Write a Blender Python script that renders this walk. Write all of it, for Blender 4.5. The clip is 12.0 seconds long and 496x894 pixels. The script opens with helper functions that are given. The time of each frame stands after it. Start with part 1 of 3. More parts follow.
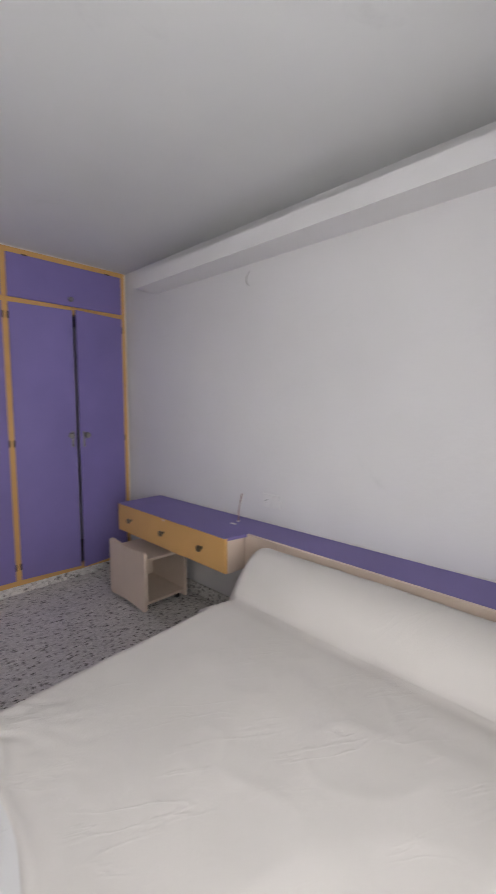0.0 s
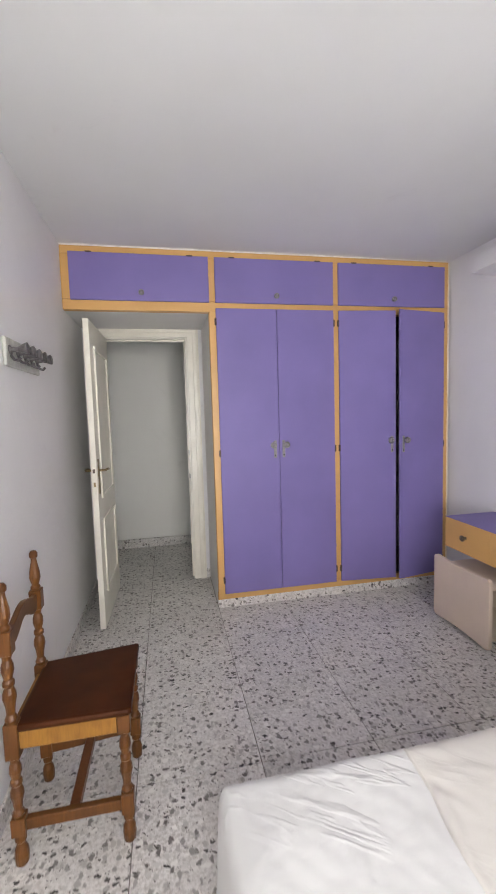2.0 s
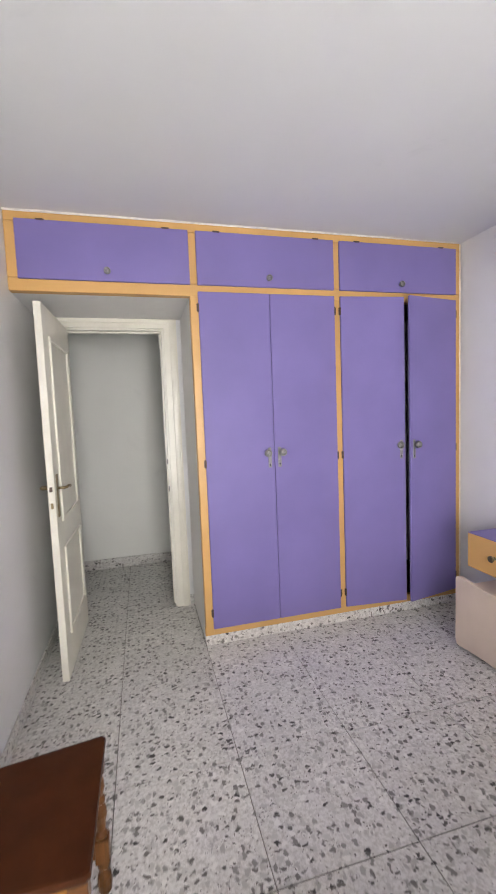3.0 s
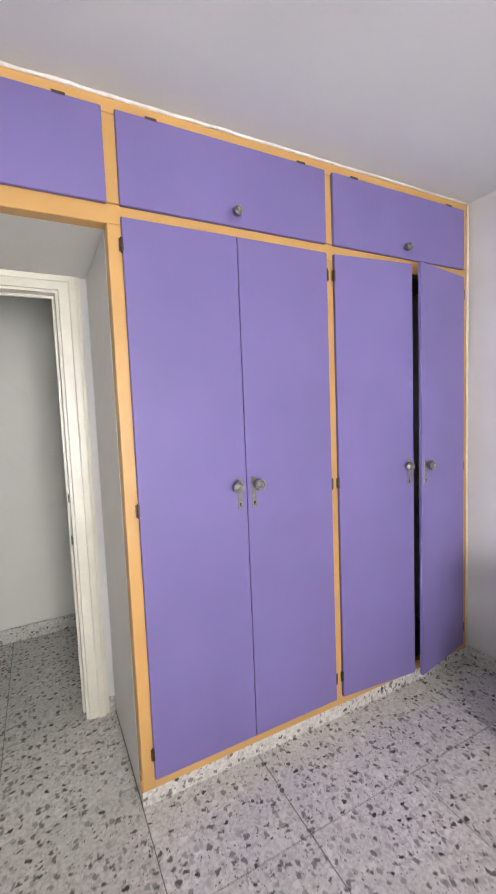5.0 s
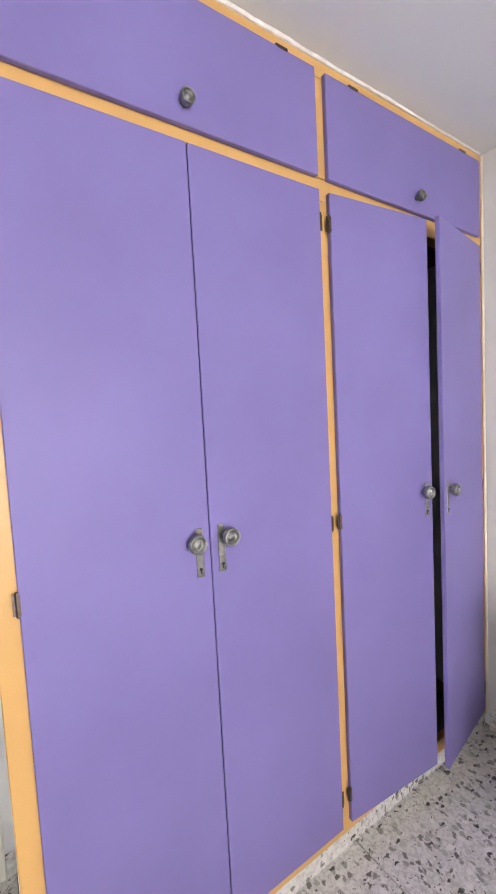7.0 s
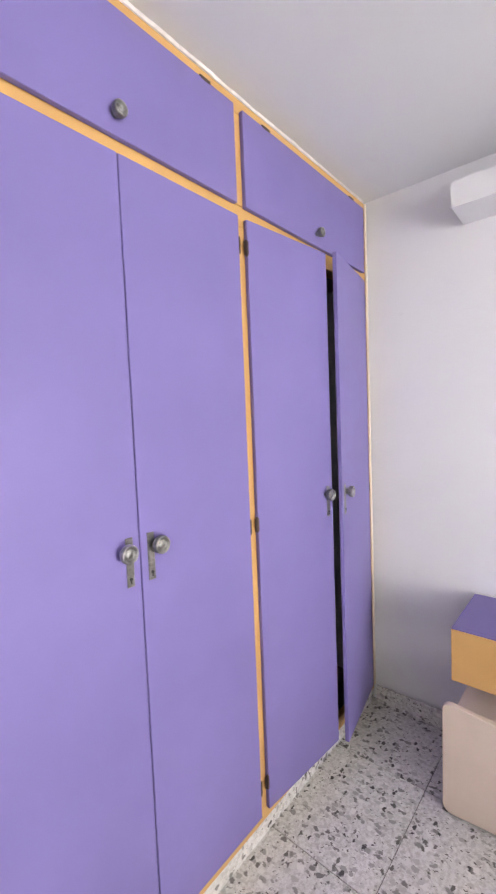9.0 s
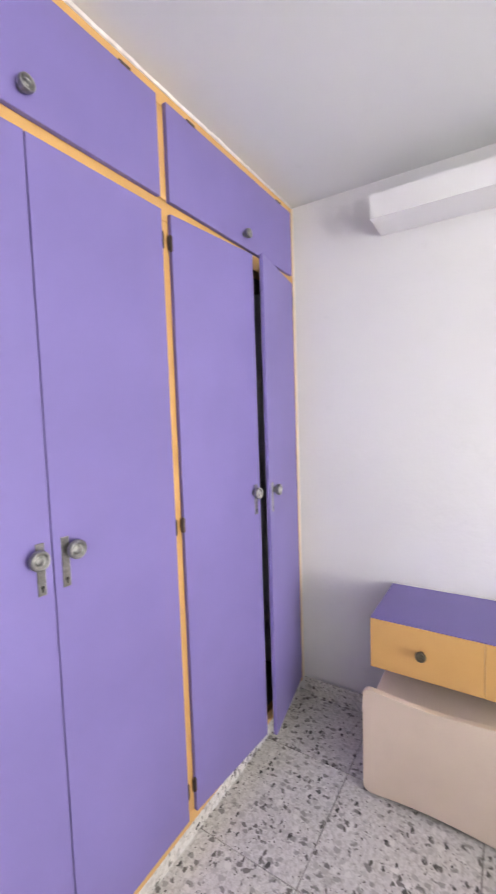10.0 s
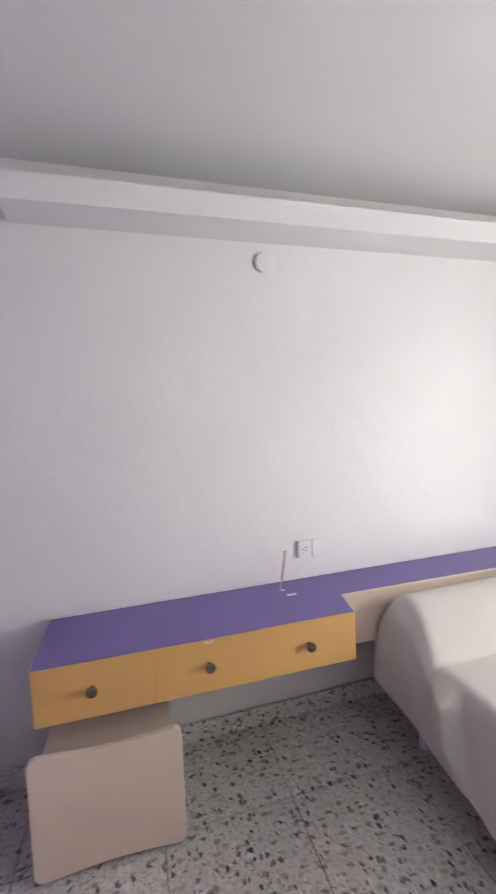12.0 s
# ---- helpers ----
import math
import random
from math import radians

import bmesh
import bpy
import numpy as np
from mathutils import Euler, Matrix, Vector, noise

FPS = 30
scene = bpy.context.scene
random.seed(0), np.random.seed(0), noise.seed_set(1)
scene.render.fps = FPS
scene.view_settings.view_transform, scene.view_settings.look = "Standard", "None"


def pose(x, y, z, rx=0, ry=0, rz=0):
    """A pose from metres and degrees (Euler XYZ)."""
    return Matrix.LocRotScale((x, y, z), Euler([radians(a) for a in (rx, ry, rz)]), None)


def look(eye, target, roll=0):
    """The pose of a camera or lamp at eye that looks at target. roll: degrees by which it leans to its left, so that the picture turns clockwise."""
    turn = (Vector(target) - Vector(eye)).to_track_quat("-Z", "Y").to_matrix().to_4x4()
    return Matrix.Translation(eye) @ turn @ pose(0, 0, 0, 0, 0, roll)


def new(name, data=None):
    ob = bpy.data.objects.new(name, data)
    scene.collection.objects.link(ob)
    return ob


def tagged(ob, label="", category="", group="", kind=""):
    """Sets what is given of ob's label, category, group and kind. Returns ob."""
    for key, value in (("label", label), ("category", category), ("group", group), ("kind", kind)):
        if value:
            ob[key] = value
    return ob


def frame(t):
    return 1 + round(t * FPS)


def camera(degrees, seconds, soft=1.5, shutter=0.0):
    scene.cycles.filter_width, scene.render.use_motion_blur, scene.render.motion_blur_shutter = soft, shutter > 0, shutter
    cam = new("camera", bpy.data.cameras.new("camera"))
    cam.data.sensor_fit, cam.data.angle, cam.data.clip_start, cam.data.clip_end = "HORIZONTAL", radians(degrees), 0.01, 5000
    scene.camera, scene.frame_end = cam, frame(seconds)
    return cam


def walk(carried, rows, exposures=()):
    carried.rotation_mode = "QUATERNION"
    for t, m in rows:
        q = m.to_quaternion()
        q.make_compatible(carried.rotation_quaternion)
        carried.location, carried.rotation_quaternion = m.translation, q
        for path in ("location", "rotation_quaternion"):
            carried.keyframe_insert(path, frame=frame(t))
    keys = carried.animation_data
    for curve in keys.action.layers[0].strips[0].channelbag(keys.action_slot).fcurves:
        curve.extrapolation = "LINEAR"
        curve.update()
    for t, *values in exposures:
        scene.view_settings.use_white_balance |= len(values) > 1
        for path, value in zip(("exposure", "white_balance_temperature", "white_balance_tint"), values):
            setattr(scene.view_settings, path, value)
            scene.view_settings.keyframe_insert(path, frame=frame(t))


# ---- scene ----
cam = camera(62.1, 12.0, shutter=0.4)

PATH = [
    (0, (-1.82, -3.255, 1.404), (-0.404, -1.857, 1.202), 0.2),
    (0.5, (-1.895, -3.194, 1.424), (-0.761, -1.562, 1.206), 0.0),
    (1, (-2.032, -3.122, 1.437), (-1.18, -1.325, 1.228), -0.4),
    (1.5, (-2.14, -3.039, 1.436), (-1.556, -1.135, 1.252), -1.0),
    (2, (-2.155, -2.848, 1.393), (-1.77, -0.892, 1.233), -1.7),
    (2.5, (-2.108, -2.633, 1.406), (-1.731, -0.675, 1.252), -2.2),
    (3, (-2.147, -2.402, 1.408), (-1.652, -0.471, 1.248), -2.3),
    (3.5, (-2.155, -2.169, 1.433), (-1.546, -0.269, 1.292), -2.3),
    (3.7, (-2.15, -2.053, 1.447), (-1.495, -0.169, 1.288), -2.1),
    (5.3, (-2.04, -1.341, 1.45), (-1.119, 0.428, 1.29), -2.35),
    (5.5, (-1.959, -1.273, 1.454), (-1.089, 0.52, 1.293), -2.45),
    (6, (-1.839, -1.078, 1.462), (-0.927, 0.698, 1.325), -2.4),
    (6.5, (-1.797, -0.975, 1.465), (-0.806, 0.756, 1.324), -2.7),
    (8.3, (-2.001, -0.819, 1.463), (-0.601, 0.603, 1.336), -2.9),
    (8.5, (-1.986, -0.838, 1.463), (-0.553, 0.551, 1.337), -2.7),
    (9, (-1.944, -0.88, 1.471), (-0.44, 0.432, 1.345), -2.32),
    (9.5, (-1.911, -0.903, 1.471), (-0.327, 0.311, 1.342), -2.14),
    (10, (-1.915, -0.908, 1.468), (-0.232, 0.164, 1.328), -1.94),
    (10.5, (-1.948, -0.94, 1.454), (-0.048, -0.341, 1.277), -1.55),
    (11, (-1.868, -0.927, 1.442), (0.123, -0.817, 1.286), -1.4),
    (11.5, (-1.76, -0.867, 1.45), (0.233, -0.973, 1.319), -2.2),
    (12, (-1.793, -0.833, 1.461), (0.132, -1.358, 1.328), -2.6),
]
EXPOSURE = [(0, -1.24, 6400, 12), (0.5, -1.02, 6400, 12), (1.0, -0.92, 6420, 12), (1.5, -0.69, 6450, 12), (2.0, -0.45, 6480, 11), (2.5, -0.26, 6500, 10),
            (5.5, 0.06, 6500, 10), (9.5, 0.32, 6500, 10), (10.5, 0.22, 6500, 10), (11.0, -0.16, 6500, 11), (11.5, -0.23, 6500, 11), (12, -0.46, 6500, 11)]
walk(cam, [(t, look(eye, target, roll)) for t, eye, target, roll in PATH], EXPOSURE)

# ---------------------------------------------------------------- plan
XL, XR = -2.77, 0.0          # long walls
YB, YF = -3.75, 0.62          # window wall, door wall
YH = 1.63                    # far wall of the corridor
CEIL = 2.50
TILE = 0.4875


def wall_x(y):
    """The long white wall runs slightly out of square."""
    return 0.006 - 0.021 * min(y, 0.0)


# ---------------------------------------------------------------- light
world = bpy.data.worlds.new("sky")
world.use_nodes = True
scene.world = world
wn, wl = world.node_tree.nodes, world.node_tree.links
sky = wn.new("ShaderNodeTexSky")
sky.sky_type, sky.sun_disc = "NISHITA", False
sky.sun_elevation, sky.sun_rotation = radians(48), radians(20)
wl.new(sky.outputs["Color"], wn["Background"].inputs["Color"])
wn["Background"].inputs["Strength"].default_value = 0.1

sun_data = bpy.data.lights.new("sun", "SUN")
sun_data.energy, sun_data.angle, sun_data.color = 2.0, radians(0.5), (1.0, 0.95, 0.88)
sun = new("sun", sun_data)
sun.matrix_world = look((0, 0, 20), (-4.6, -12.6, 5))   # high, from behind the building front

win_data = bpy.data.lights.new("window_daylight", "AREA")
win_data.shape, win_data.size, win_data.size_y = "RECTANGLE", 1.18, 1.78
win_data.energy, win_data.color = 70, (1.0, 0.985, 0.96)
win_light = new("window_daylight", win_data)
win_light.matrix_world = look((-1.80, YB - 0.20, 1.22), (-1.80, 0, 1.22))


# ---------------------------------------------------------------- materials
def rgba(c):
    return (c[0], c[1], c[2], 1.0)


class Mat:
    """A small node-material builder on one Principled shader."""

    def __init__(self, name, base, rough=0.5, metal=0.0, spec=0.5):
        self.m = bpy.data.materials.new(name)
        self.m.use_nodes = True
        self.n, self.l = self.m.node_tree.nodes, self.m.node_tree.links
        self.b = self.n["Principled BSDF"]
        self.b.inputs["Base Color"].default_value = rgba(base)
        self.b.inputs["Roughness"].default_value = rough
        self.b.inputs["Metallic"].default_value = metal
        self.b.inputs["Specular IOR Level"].default_value = spec
        self.pos = self.n.new("ShaderNodeNewGeometry").outputs["Position"]
        self.heights = []

    def node(self, kind, **values):
        nd = self.n.new(kind)
        for key, v in values.items():
            nd.inputs[key.replace("_", " ")].default_value = v
        return nd

    def scaled(self, vec, s):
        nd = self.n.new("ShaderNodeMapping")
        nd.inputs["Scale"].default_value = s
        self.l.new(vec, nd.inputs["Vector"])
        return nd.outputs["Vector"]

    def noise(self, scale, detail=3.0, rough=0.5, vec=None, stretch=None, distort=0.0):
        nd = self.node("ShaderNodeTexNoise", Scale=scale, Detail=detail, Roughness=rough, Distortion=distort)
        v = vec if vec is not None else self.pos
        if stretch:
            v = self.scaled(v, stretch)
        self.l.new(v, nd.inputs["Vector"])
        return nd.outputs["Fac"]

    def ramp(self, fac, *stops):
        nd = self.n.new("ShaderNodeValToRGB")
        els = nd.color_ramp.elements
        while len(els) < len(stops):
            els.new(0.5)
        for el, (p, c) in zip(els, stops):
            el.position = p
            el.color = rgba(c) if isinstance(c, tuple) else (c, c, c, 1)
        self.l.new(fac, nd.inputs["Fac"])
        return nd.outputs["Color"]

    def mix(self, fac, a, b, mode="MIX"):
        nd = self.n.new("ShaderNodeMix")
        nd.data_type, nd.blend_type = "RGBA", mode
        for sock, v in ((nd.inputs[0], fac), (nd.inputs[6], a), (nd.inputs[7], b)):
            if isinstance(v, (int, float)):
                sock.default_value = v
            elif isinstance(v, tuple):
                sock.default_value = rgba(v)
            else:
                self.l.new(v, sock)
        return nd.outputs[2]

    def color(self, c):
        self.l.new(c, self.b.inputs["Base Color"])
        return self

    def rough(self, fac, lo, hi):
        nd = self.n.new("ShaderNodeMapRange")
        nd.inputs["To Min"].default_value, nd.inputs["To Max"].default_value = lo, hi
        self.l.new(fac, nd.inputs["Value"])
        self.l.new(nd.outputs["Result"], self.b.inputs["Roughness"])
        return self

    def bump(self, fac, strength, dist):
        nd = self.node("ShaderNodeBump", Strength=strength, Distance=dist)
        self.l.new(fac, nd.inputs["Height"])
        if self.heights:
            self.l.new(self.heights[-1], nd.inputs["Normal"])
        self.heights.append(nd.outputs["Normal"])
        self.l.new(nd.outputs["Normal"], self.b.inputs["Normal"])
        return self


def plain(name, base, rough, var=0.12, scale=6.0, metal=0.0, fine=180.0, bump=0.12, spec=0.5, speck=0.08):
    """A painted or moulded surface: colour drifts at a broad and a fine scale, a slight relief."""
    m = Mat(name, base, rough, metal, spec)
    a, f = m.noise(scale, 4), m.noise(fine, 2)
    lo, hi = tuple(v * (1 - var) for v in base), tuple(min(1, v * (1 + var * 0.6)) for v in base)
    c = m.ramp(a, (0.3, lo), (0.7, hi))
    c = m.mix(speck, c, m.ramp(f, (0.35, 0.25), (0.65, 0.95)), "OVERLAY")
    m.color(c).rough(a, max(0.04, rough - 0.03), min(1, rough + 0.04)).bump(f, bump, 0.0012)
    return m.m


def wall_paint(name, base, rough, spec=0.4, lumps=0.22):
    """Gloss emulsion over hand-trowelled plaster: broad waves, roller grain, faint scuffs."""
    m = Mat(name, base, rough, 0.0, spec)
    broad, mid, grain = m.noise(1.3, 3), m.noise(7.0, 4, 0.6), m.noise(260, 2)
    c = m.ramp(broad, (0.3, tuple(v * 0.94 for v in base)), (0.7, base))
    scuff = m.ramp(m.noise(3.2, 6, 0.72, distort=0.6), (0.62, 1.0), (0.80, 0.90))
    m.color(m.mix(1.0, c, scuff, "MULTIPLY")).rough(mid, rough - 0.05, rough + 0.14)
    m.bump(mid, lumps, 0.012).bump(m.noise(38, 3, 0.6), lumps * 0.25, 0.002).bump(grain, 0.16, 0.0009)
    return m.m


def terrazzo(name):
    """Grey-white cement with marble chips: dark slivers, mid-grey and white pieces."""
    m = Mat(name, (0.5, 0.48, 0.46), 0.3)
    warp = m.n.new("ShaderNodeTexNoise")
    warp.inputs["Scale"].default_value, warp.inputs["Detail"].default_value = 55, 3
    m.l.new(m.pos, warp.inputs["Vector"])
    add = m.n.new("ShaderNodeVectorMath")
    add.operation = "MULTIPLY_ADD"
    add.inputs[1].default_value = (0.030, 0.030, 0.030)
    m.l.new(warp.outputs["Color"], add.inputs[0])
    m.l.new(m.pos, add.inputs[2])
    p = add.outputs["Vector"]

    def chips(scale, share, size, stretch):
        v = m.n.new("ShaderNodeTexVoronoi")
        v.inputs["Scale"].default_value = scale
        m.l.new(m.scaled(p, stretch), v.inputs["Vector"])
        sep = m.n.new("ShaderNodeSeparateColor")
        m.l.new(v.outputs["Color"], sep.inputs["Color"])
        chosen = m.ramp(sep.outputs[0], (share - 0.01, 1.0), (share + 0.01, 0.0))
        inside = m.ramp(v.outputs["Distance"], (size - 0.09, 1.0), (size + 0.07, 0.0))
        return m.mix(1.0, chosen, inside, "MULTIPLY"), sep.outputs[1]

    matrix = m.ramp(m.noise(420, 3, 0.7), (0.25, (0.74, 0.715, 0.69)), (0.75, (0.90, 0.875, 0.845)))
    cloud = m.ramp(m.noise(75, 4, 0.65), (0.36, (0.72, 0.70, 0.68)), (0.58, (1.0, 1.0, 1.0)))
    matrix = m.mix(1.0, matrix, cloud, "MULTIPLY")
    pale, pr = chips(34, 0.40, 0.44, (1.0, 1.25, 1))
    c = m.mix(pale, matrix, m.ramp(pr, (0.2, (0.60, 0.58, 0.555)), (0.8, (0.88, 0.855, 0.82))))
    mid, mr = chips(38, 0.42, 0.42, (1.25, 0.85, 1))
    c = m.mix(mid, c, m.ramp(mr, (0.1, (0.24, 0.225, 0.21)), (0.9, (0.58, 0.555, 0.525))))
    dark, dr = chips(42, 0.23, 0.37, (0.8, 1.3, 1))
    c = m.mix(dark, c, m.ramp(dr, (0.1, (0.055, 0.050, 0.046)), (0.9, (0.20, 0.183, 0.168))))
    tiny, _ = chips(110, 0.12, 0.34, (1, 1, 1))
    c = m.mix(tiny, c, (0.15, 0.135, 0.12))
    info = m.n.new("ShaderNodeObjectInfo")
    c = m.mix(1.0, c, m.ramp(info.outputs["Random"], (0.0, 0.90), (1.0, 1.0)), "MULTIPLY")
    dust = m.ramp(m.noise(4.0, 5, 0.65), (0.35, 0.88), (0.7, 1.0))
    m.color(m.mix(1.0, c, dust, "MULTIPLY")).rough(m.noise(9, 4), 0.24, 0.46)
    m.bump(m.noise(60, 3), 0.06, 0.001)
    return m.m


def wood(name, light, dark, rough):
    m = Mat(name, light, rough, 0.0, 0.35)
    tc = m.n.new("ShaderNodeTexCoord").outputs["Object"]
    grain = m.noise(9, 5, 0.65, tc, (9, 9, 1.2), 0.4)
    broad = m.noise(9, 3, 0.5, tc)
    mid = tuple(0.45 * a + 0.55 * b for a, b in zip(dark, light))
    c = m.ramp(grain, (0.30, mid), (0.62, light))
    c = m.mix(m.ramp(broad, (0.40, 0.0), (0.72, 0.55)), c, dark)
    m.color(c).rough(broad, rough - 0.08, rough + 0.14).bump(grain, 0.15, 0.0008)
    return m.m


def fabric(name, base, creases=0.0):
    m = Mat(name, base, 0.92, 0, 0.2)
    m.b.inputs["Sheen Weight"].default_value = 0.15
    tc = m.pos
    w = m.n.new("ShaderNodeTexWave")
    w.inputs["Scale"].default_value, w.inputs["Distortion"].default_value = 260, 1.2
    m.l.new(tc, w.inputs["Vector"])
    crease = m.noise(5.5, 5, 0.6, stretch=(1.0, 2.3, 1.0), distort=0.7)
    c = m.ramp(m.noise(2.2, 4), (0.3, tuple(v * 0.93 for v in base)), (0.7, base))
    m.color(c)
    if creases:
        turn = m.n.new("ShaderNodeMapping")
        turn.inputs["Rotation"].default_value = (0, 0, radians(33))
        m.l.new(tc, turn.inputs["Vector"])
        line = m.noise(3.6, 3.0, 0.55, turn.outputs["Vector"], (0.55, 3.2, 1.0), 0.5)
        thin = m.ramp(line, (0.465, 0.0), (0.5, 1.0), (0.535, 0.0))
        where = m.ramp(m.noise(4.2, 3, 0.5, stretch=(1.0, 1.3, 1.0)), (0.46, 0.0), (0.62, 1.0))
        m.bump(m.mix(1.0, thin, where, "MULTIPLY"), creases, 0.006)
    m.bump(crease, 0.11, 0.012).bump(m.noise(24, 3, 0.6), 0.10, 0.004).bump(w.outputs["Fac"], 0.12, 0.0007)
    return m.m


M = {}
M["wall"] = wall_paint("wall_paint", (0.80, 0.79, 0.79), 0.30, 0.18, 0.42)
M["ceiling"] = wall_paint("ceiling_paint", (0.74, 0.745, 0.74), 0.55, 0.3, 0.16)
M["hall"] = wall_paint("hall_paint", (0.81, 0.81, 0.77), 0.45)
M["terrazzo"] = terrazzo("terrazzo")
M["grout"] = plain("grout", (0.27, 0.25, 0.23), 0.9, 0.25, 30)
M["purple"] = plain("purple_lacquer", (0.212, 0.174, 0.415), 0.46, 0.09, 2.2, 0, 420, 0.012, 0.25, 0.02)
M["orange"] = plain("orange_yellow_lacquer", (0.66, 0.385, 0.135), 0.36, 0.07, 3.0, 0, 300, 0.02, 0.4, 0.025)
M["cream"] = plain("cream_melamine", (0.70, 0.575, 0.475), 0.42, 0.06, 4.0, 0, 260, 0.03, 0.45, 0.025)
M["door"] = plain("cream_gloss_paint", (0.80, 0.765, 0.67), 0.30, 0.06, 7.0, 0, 120, 0.16)
M["white"] = plain("white_plastic", (0.80, 0.79, 0.78), 0.35, 0.04, 20, 0, 300, 0.05)
M["caulk"] = plain("white_filler", (0.84, 0.82, 0.79), 0.8, 0.14, 35, 0, 120, 0.5)
M["bead"] = plain("cream_filler", (0.84, 0.74, 0.60), 0.6, 0.10, 12, 0, 160, 0.3)
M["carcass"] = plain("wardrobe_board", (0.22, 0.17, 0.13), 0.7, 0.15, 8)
M["pewter"] = plain("pewter", (0.29, 0.285, 0.275), 0.36, 0.3, 90, 0.85, 300, 0.3)
M["steel"] = plain("hinge_steel", (0.13, 0.095, 0.08), 0.36, 0.3, 120, 0.9, 300, 0.2)
M["bronze"] = plain("aged_bronze", (0.20, 0.17, 0.12), 0.36, 0.35, 120, 0.85, 300, 0.3)
M["brass"] = plain("worn_brass", (0.33, 0.25, 0.13), 0.36, 0.3, 90, 0.9, 300, 0.2)
M["hookmetal"] = plain("hook_metal", (0.17, 0.16, 0.16), 0.32, 0.3, 90, 0.7, 300, 0.2)
M["rackboard"] = plain("grey_rack_board", (0.50, 0.50, 0.46), 0.4, 0.2, 25, 0.2, 200, 0.2)
M["wood"] = wood("varnished_wood", (0.31, 0.145, 0.025), (0.12, 0.048, 0.009), 0.34)
M["postwood"] = wood("brown_varnished_wood", (0.145, 0.056, 0.013), (0.055, 0.019, 0.005), 0.30)
M["darkwood"] = wood("dark_varnished_wood", (0.15, 0.048, 0.012), (0.055, 0.017, 0.006), 0.32)
M["leather"] = plain("brown_leatherette", (0.052, 0.015, 0.005), 0.38, 0.25, 14, 0, 420, 0.2, 0.10)
M["cover"] = fabric("bedspread_cloth", (0.665, 0.635, 0.60), 0.12)
M["sheet"] = fabric("white_sheet_cotton", (0.675, 0.67, 0.665), 0.45)
M["mattress"] = fabric("mattress_ticking", (0.68, 0.66, 0.64))
M["black"] = plain("black_rubber", (0.03, 0.03, 0.03), 0.6, 0.2, 40)
M["wire_white"] = plain("white_insulation", (0.75, 0.72, 0.68), 0.5)
M["wire_brown"] = plain("brown_insulation", (0.34, 0.19, 0.16), 0.5)
glass = Mat("window_glass", (1, 1, 1), 0.02)
glass.b.inputs["Transmission Weight"].default_value = 1.0
glass.b.inputs["IOR"].default_value = 1.45
M["glass"] = glass.m


# ---------------------------------------------------------------- mesh helpers
def box(bm, x0, x1, y0, y1, z0, z1, bevel=0.0, seg=1):
    vs = bmesh.ops.create_cube(bm, size=1.0)["verts"]
    for v in vs:
        v.co = Vector(((x0 + x1) / 2 + v.co.x * (x1 - x0), (y0 + y1) / 2 + v.co.y * (y1 - y0), (z0 + z1) / 2 + v.co.z * (z1 - z0)))
    if bevel:
        es = list({e for v in vs for e in v.link_edges})
        bmesh.ops.bevel(bm, geom=es, offset=bevel, segments=seg, profile=0.6, affect="EDGES")
    return bm


def lathe(bm, profile, seg=20, m=None):
    """Turn (radius, height) pairs about z, closed at both ends."""
    rings, made = [], []
    for r, z in profile:
        ring = [bm.verts.new((r * math.cos(2 * math.pi * k / seg), r * math.sin(2 * math.pi * k / seg), z)) for k in range(seg)]
        rings.append(ring)
        made += ring
    for a, b in zip(rings, rings[1:]):
        for k in range(seg):
            bm.faces.new((a[k], a[(k + 1) % seg], b[(k + 1) % seg], b[k]))
    bm.faces.new(rings[0][::-1])
    bm.faces.new(rings[-1])
    if m is not None:
        bmesh.ops.transform(bm, matrix=m, verts=made)
    return bm


def prism(bm, outline, lo, hi, axis="x", bevel=0.0):
    """Push a closed outline of (a, b) pairs from lo to hi along an axis."""
    def at(a, b, c):
        return {"x": (c, a, b), "y": (a, c, b), "z": (a, b, c)}[axis]
    r0 = [bm.verts.new(at(a, b, lo)) for a, b in outline]
    r1 = [bm.verts.new(at(a, b, hi)) for a, b in outline]
    n = len(outline)
    fs = [bm.faces.new(r0[::-1]), bm.faces.new(r1)]
    rims = [e for f in fs for e in f.edges]
    for k in range(n):
        bm.faces.new((r0[k], r0[(k + 1) % n], r1[(k + 1) % n], r1[k]))
    bmesh.ops.recalc_face_normals(bm, faces=bm.faces[:])
    if bevel:
        bmesh.ops.bevel(bm, geom=list(set(rims)), offset=bevel, segments=2, profile=0.6, affect="EDGES")
    return bm


def tube(bm, points, radius, seg=8):
    """A round bar along a line of points."""
    pts = [Vector(p) for p in points]
    rings = []
    for k, p in enumerate(pts):
        d = (pts[min(k + 1, len(pts) - 1)] - pts[max(k - 1, 0)]).normalized()
        side = d.cross(Vector((0.31, 0.17, 0.93))).normalized()
        up = d.cross(side)
        rings.append([bm.verts.new(p + radius * (math.cos(2 * math.pi * s / seg) * side + math.sin(2 * math.pi * s / seg) * up)) for s in range(seg)])
    for a, b in zip(rings, rings[1:]):
        for s in range(seg):
            bm.faces.new((a[s], a[(s + 1) % seg], b[(s + 1) % seg], b[s]))
    bm.faces.new(rings[0][::-1])
    bm.faces.new(rings[-1])
    bmesh.ops.recalc_face_normals(bm, faces=bm.faces[:])
    return bm


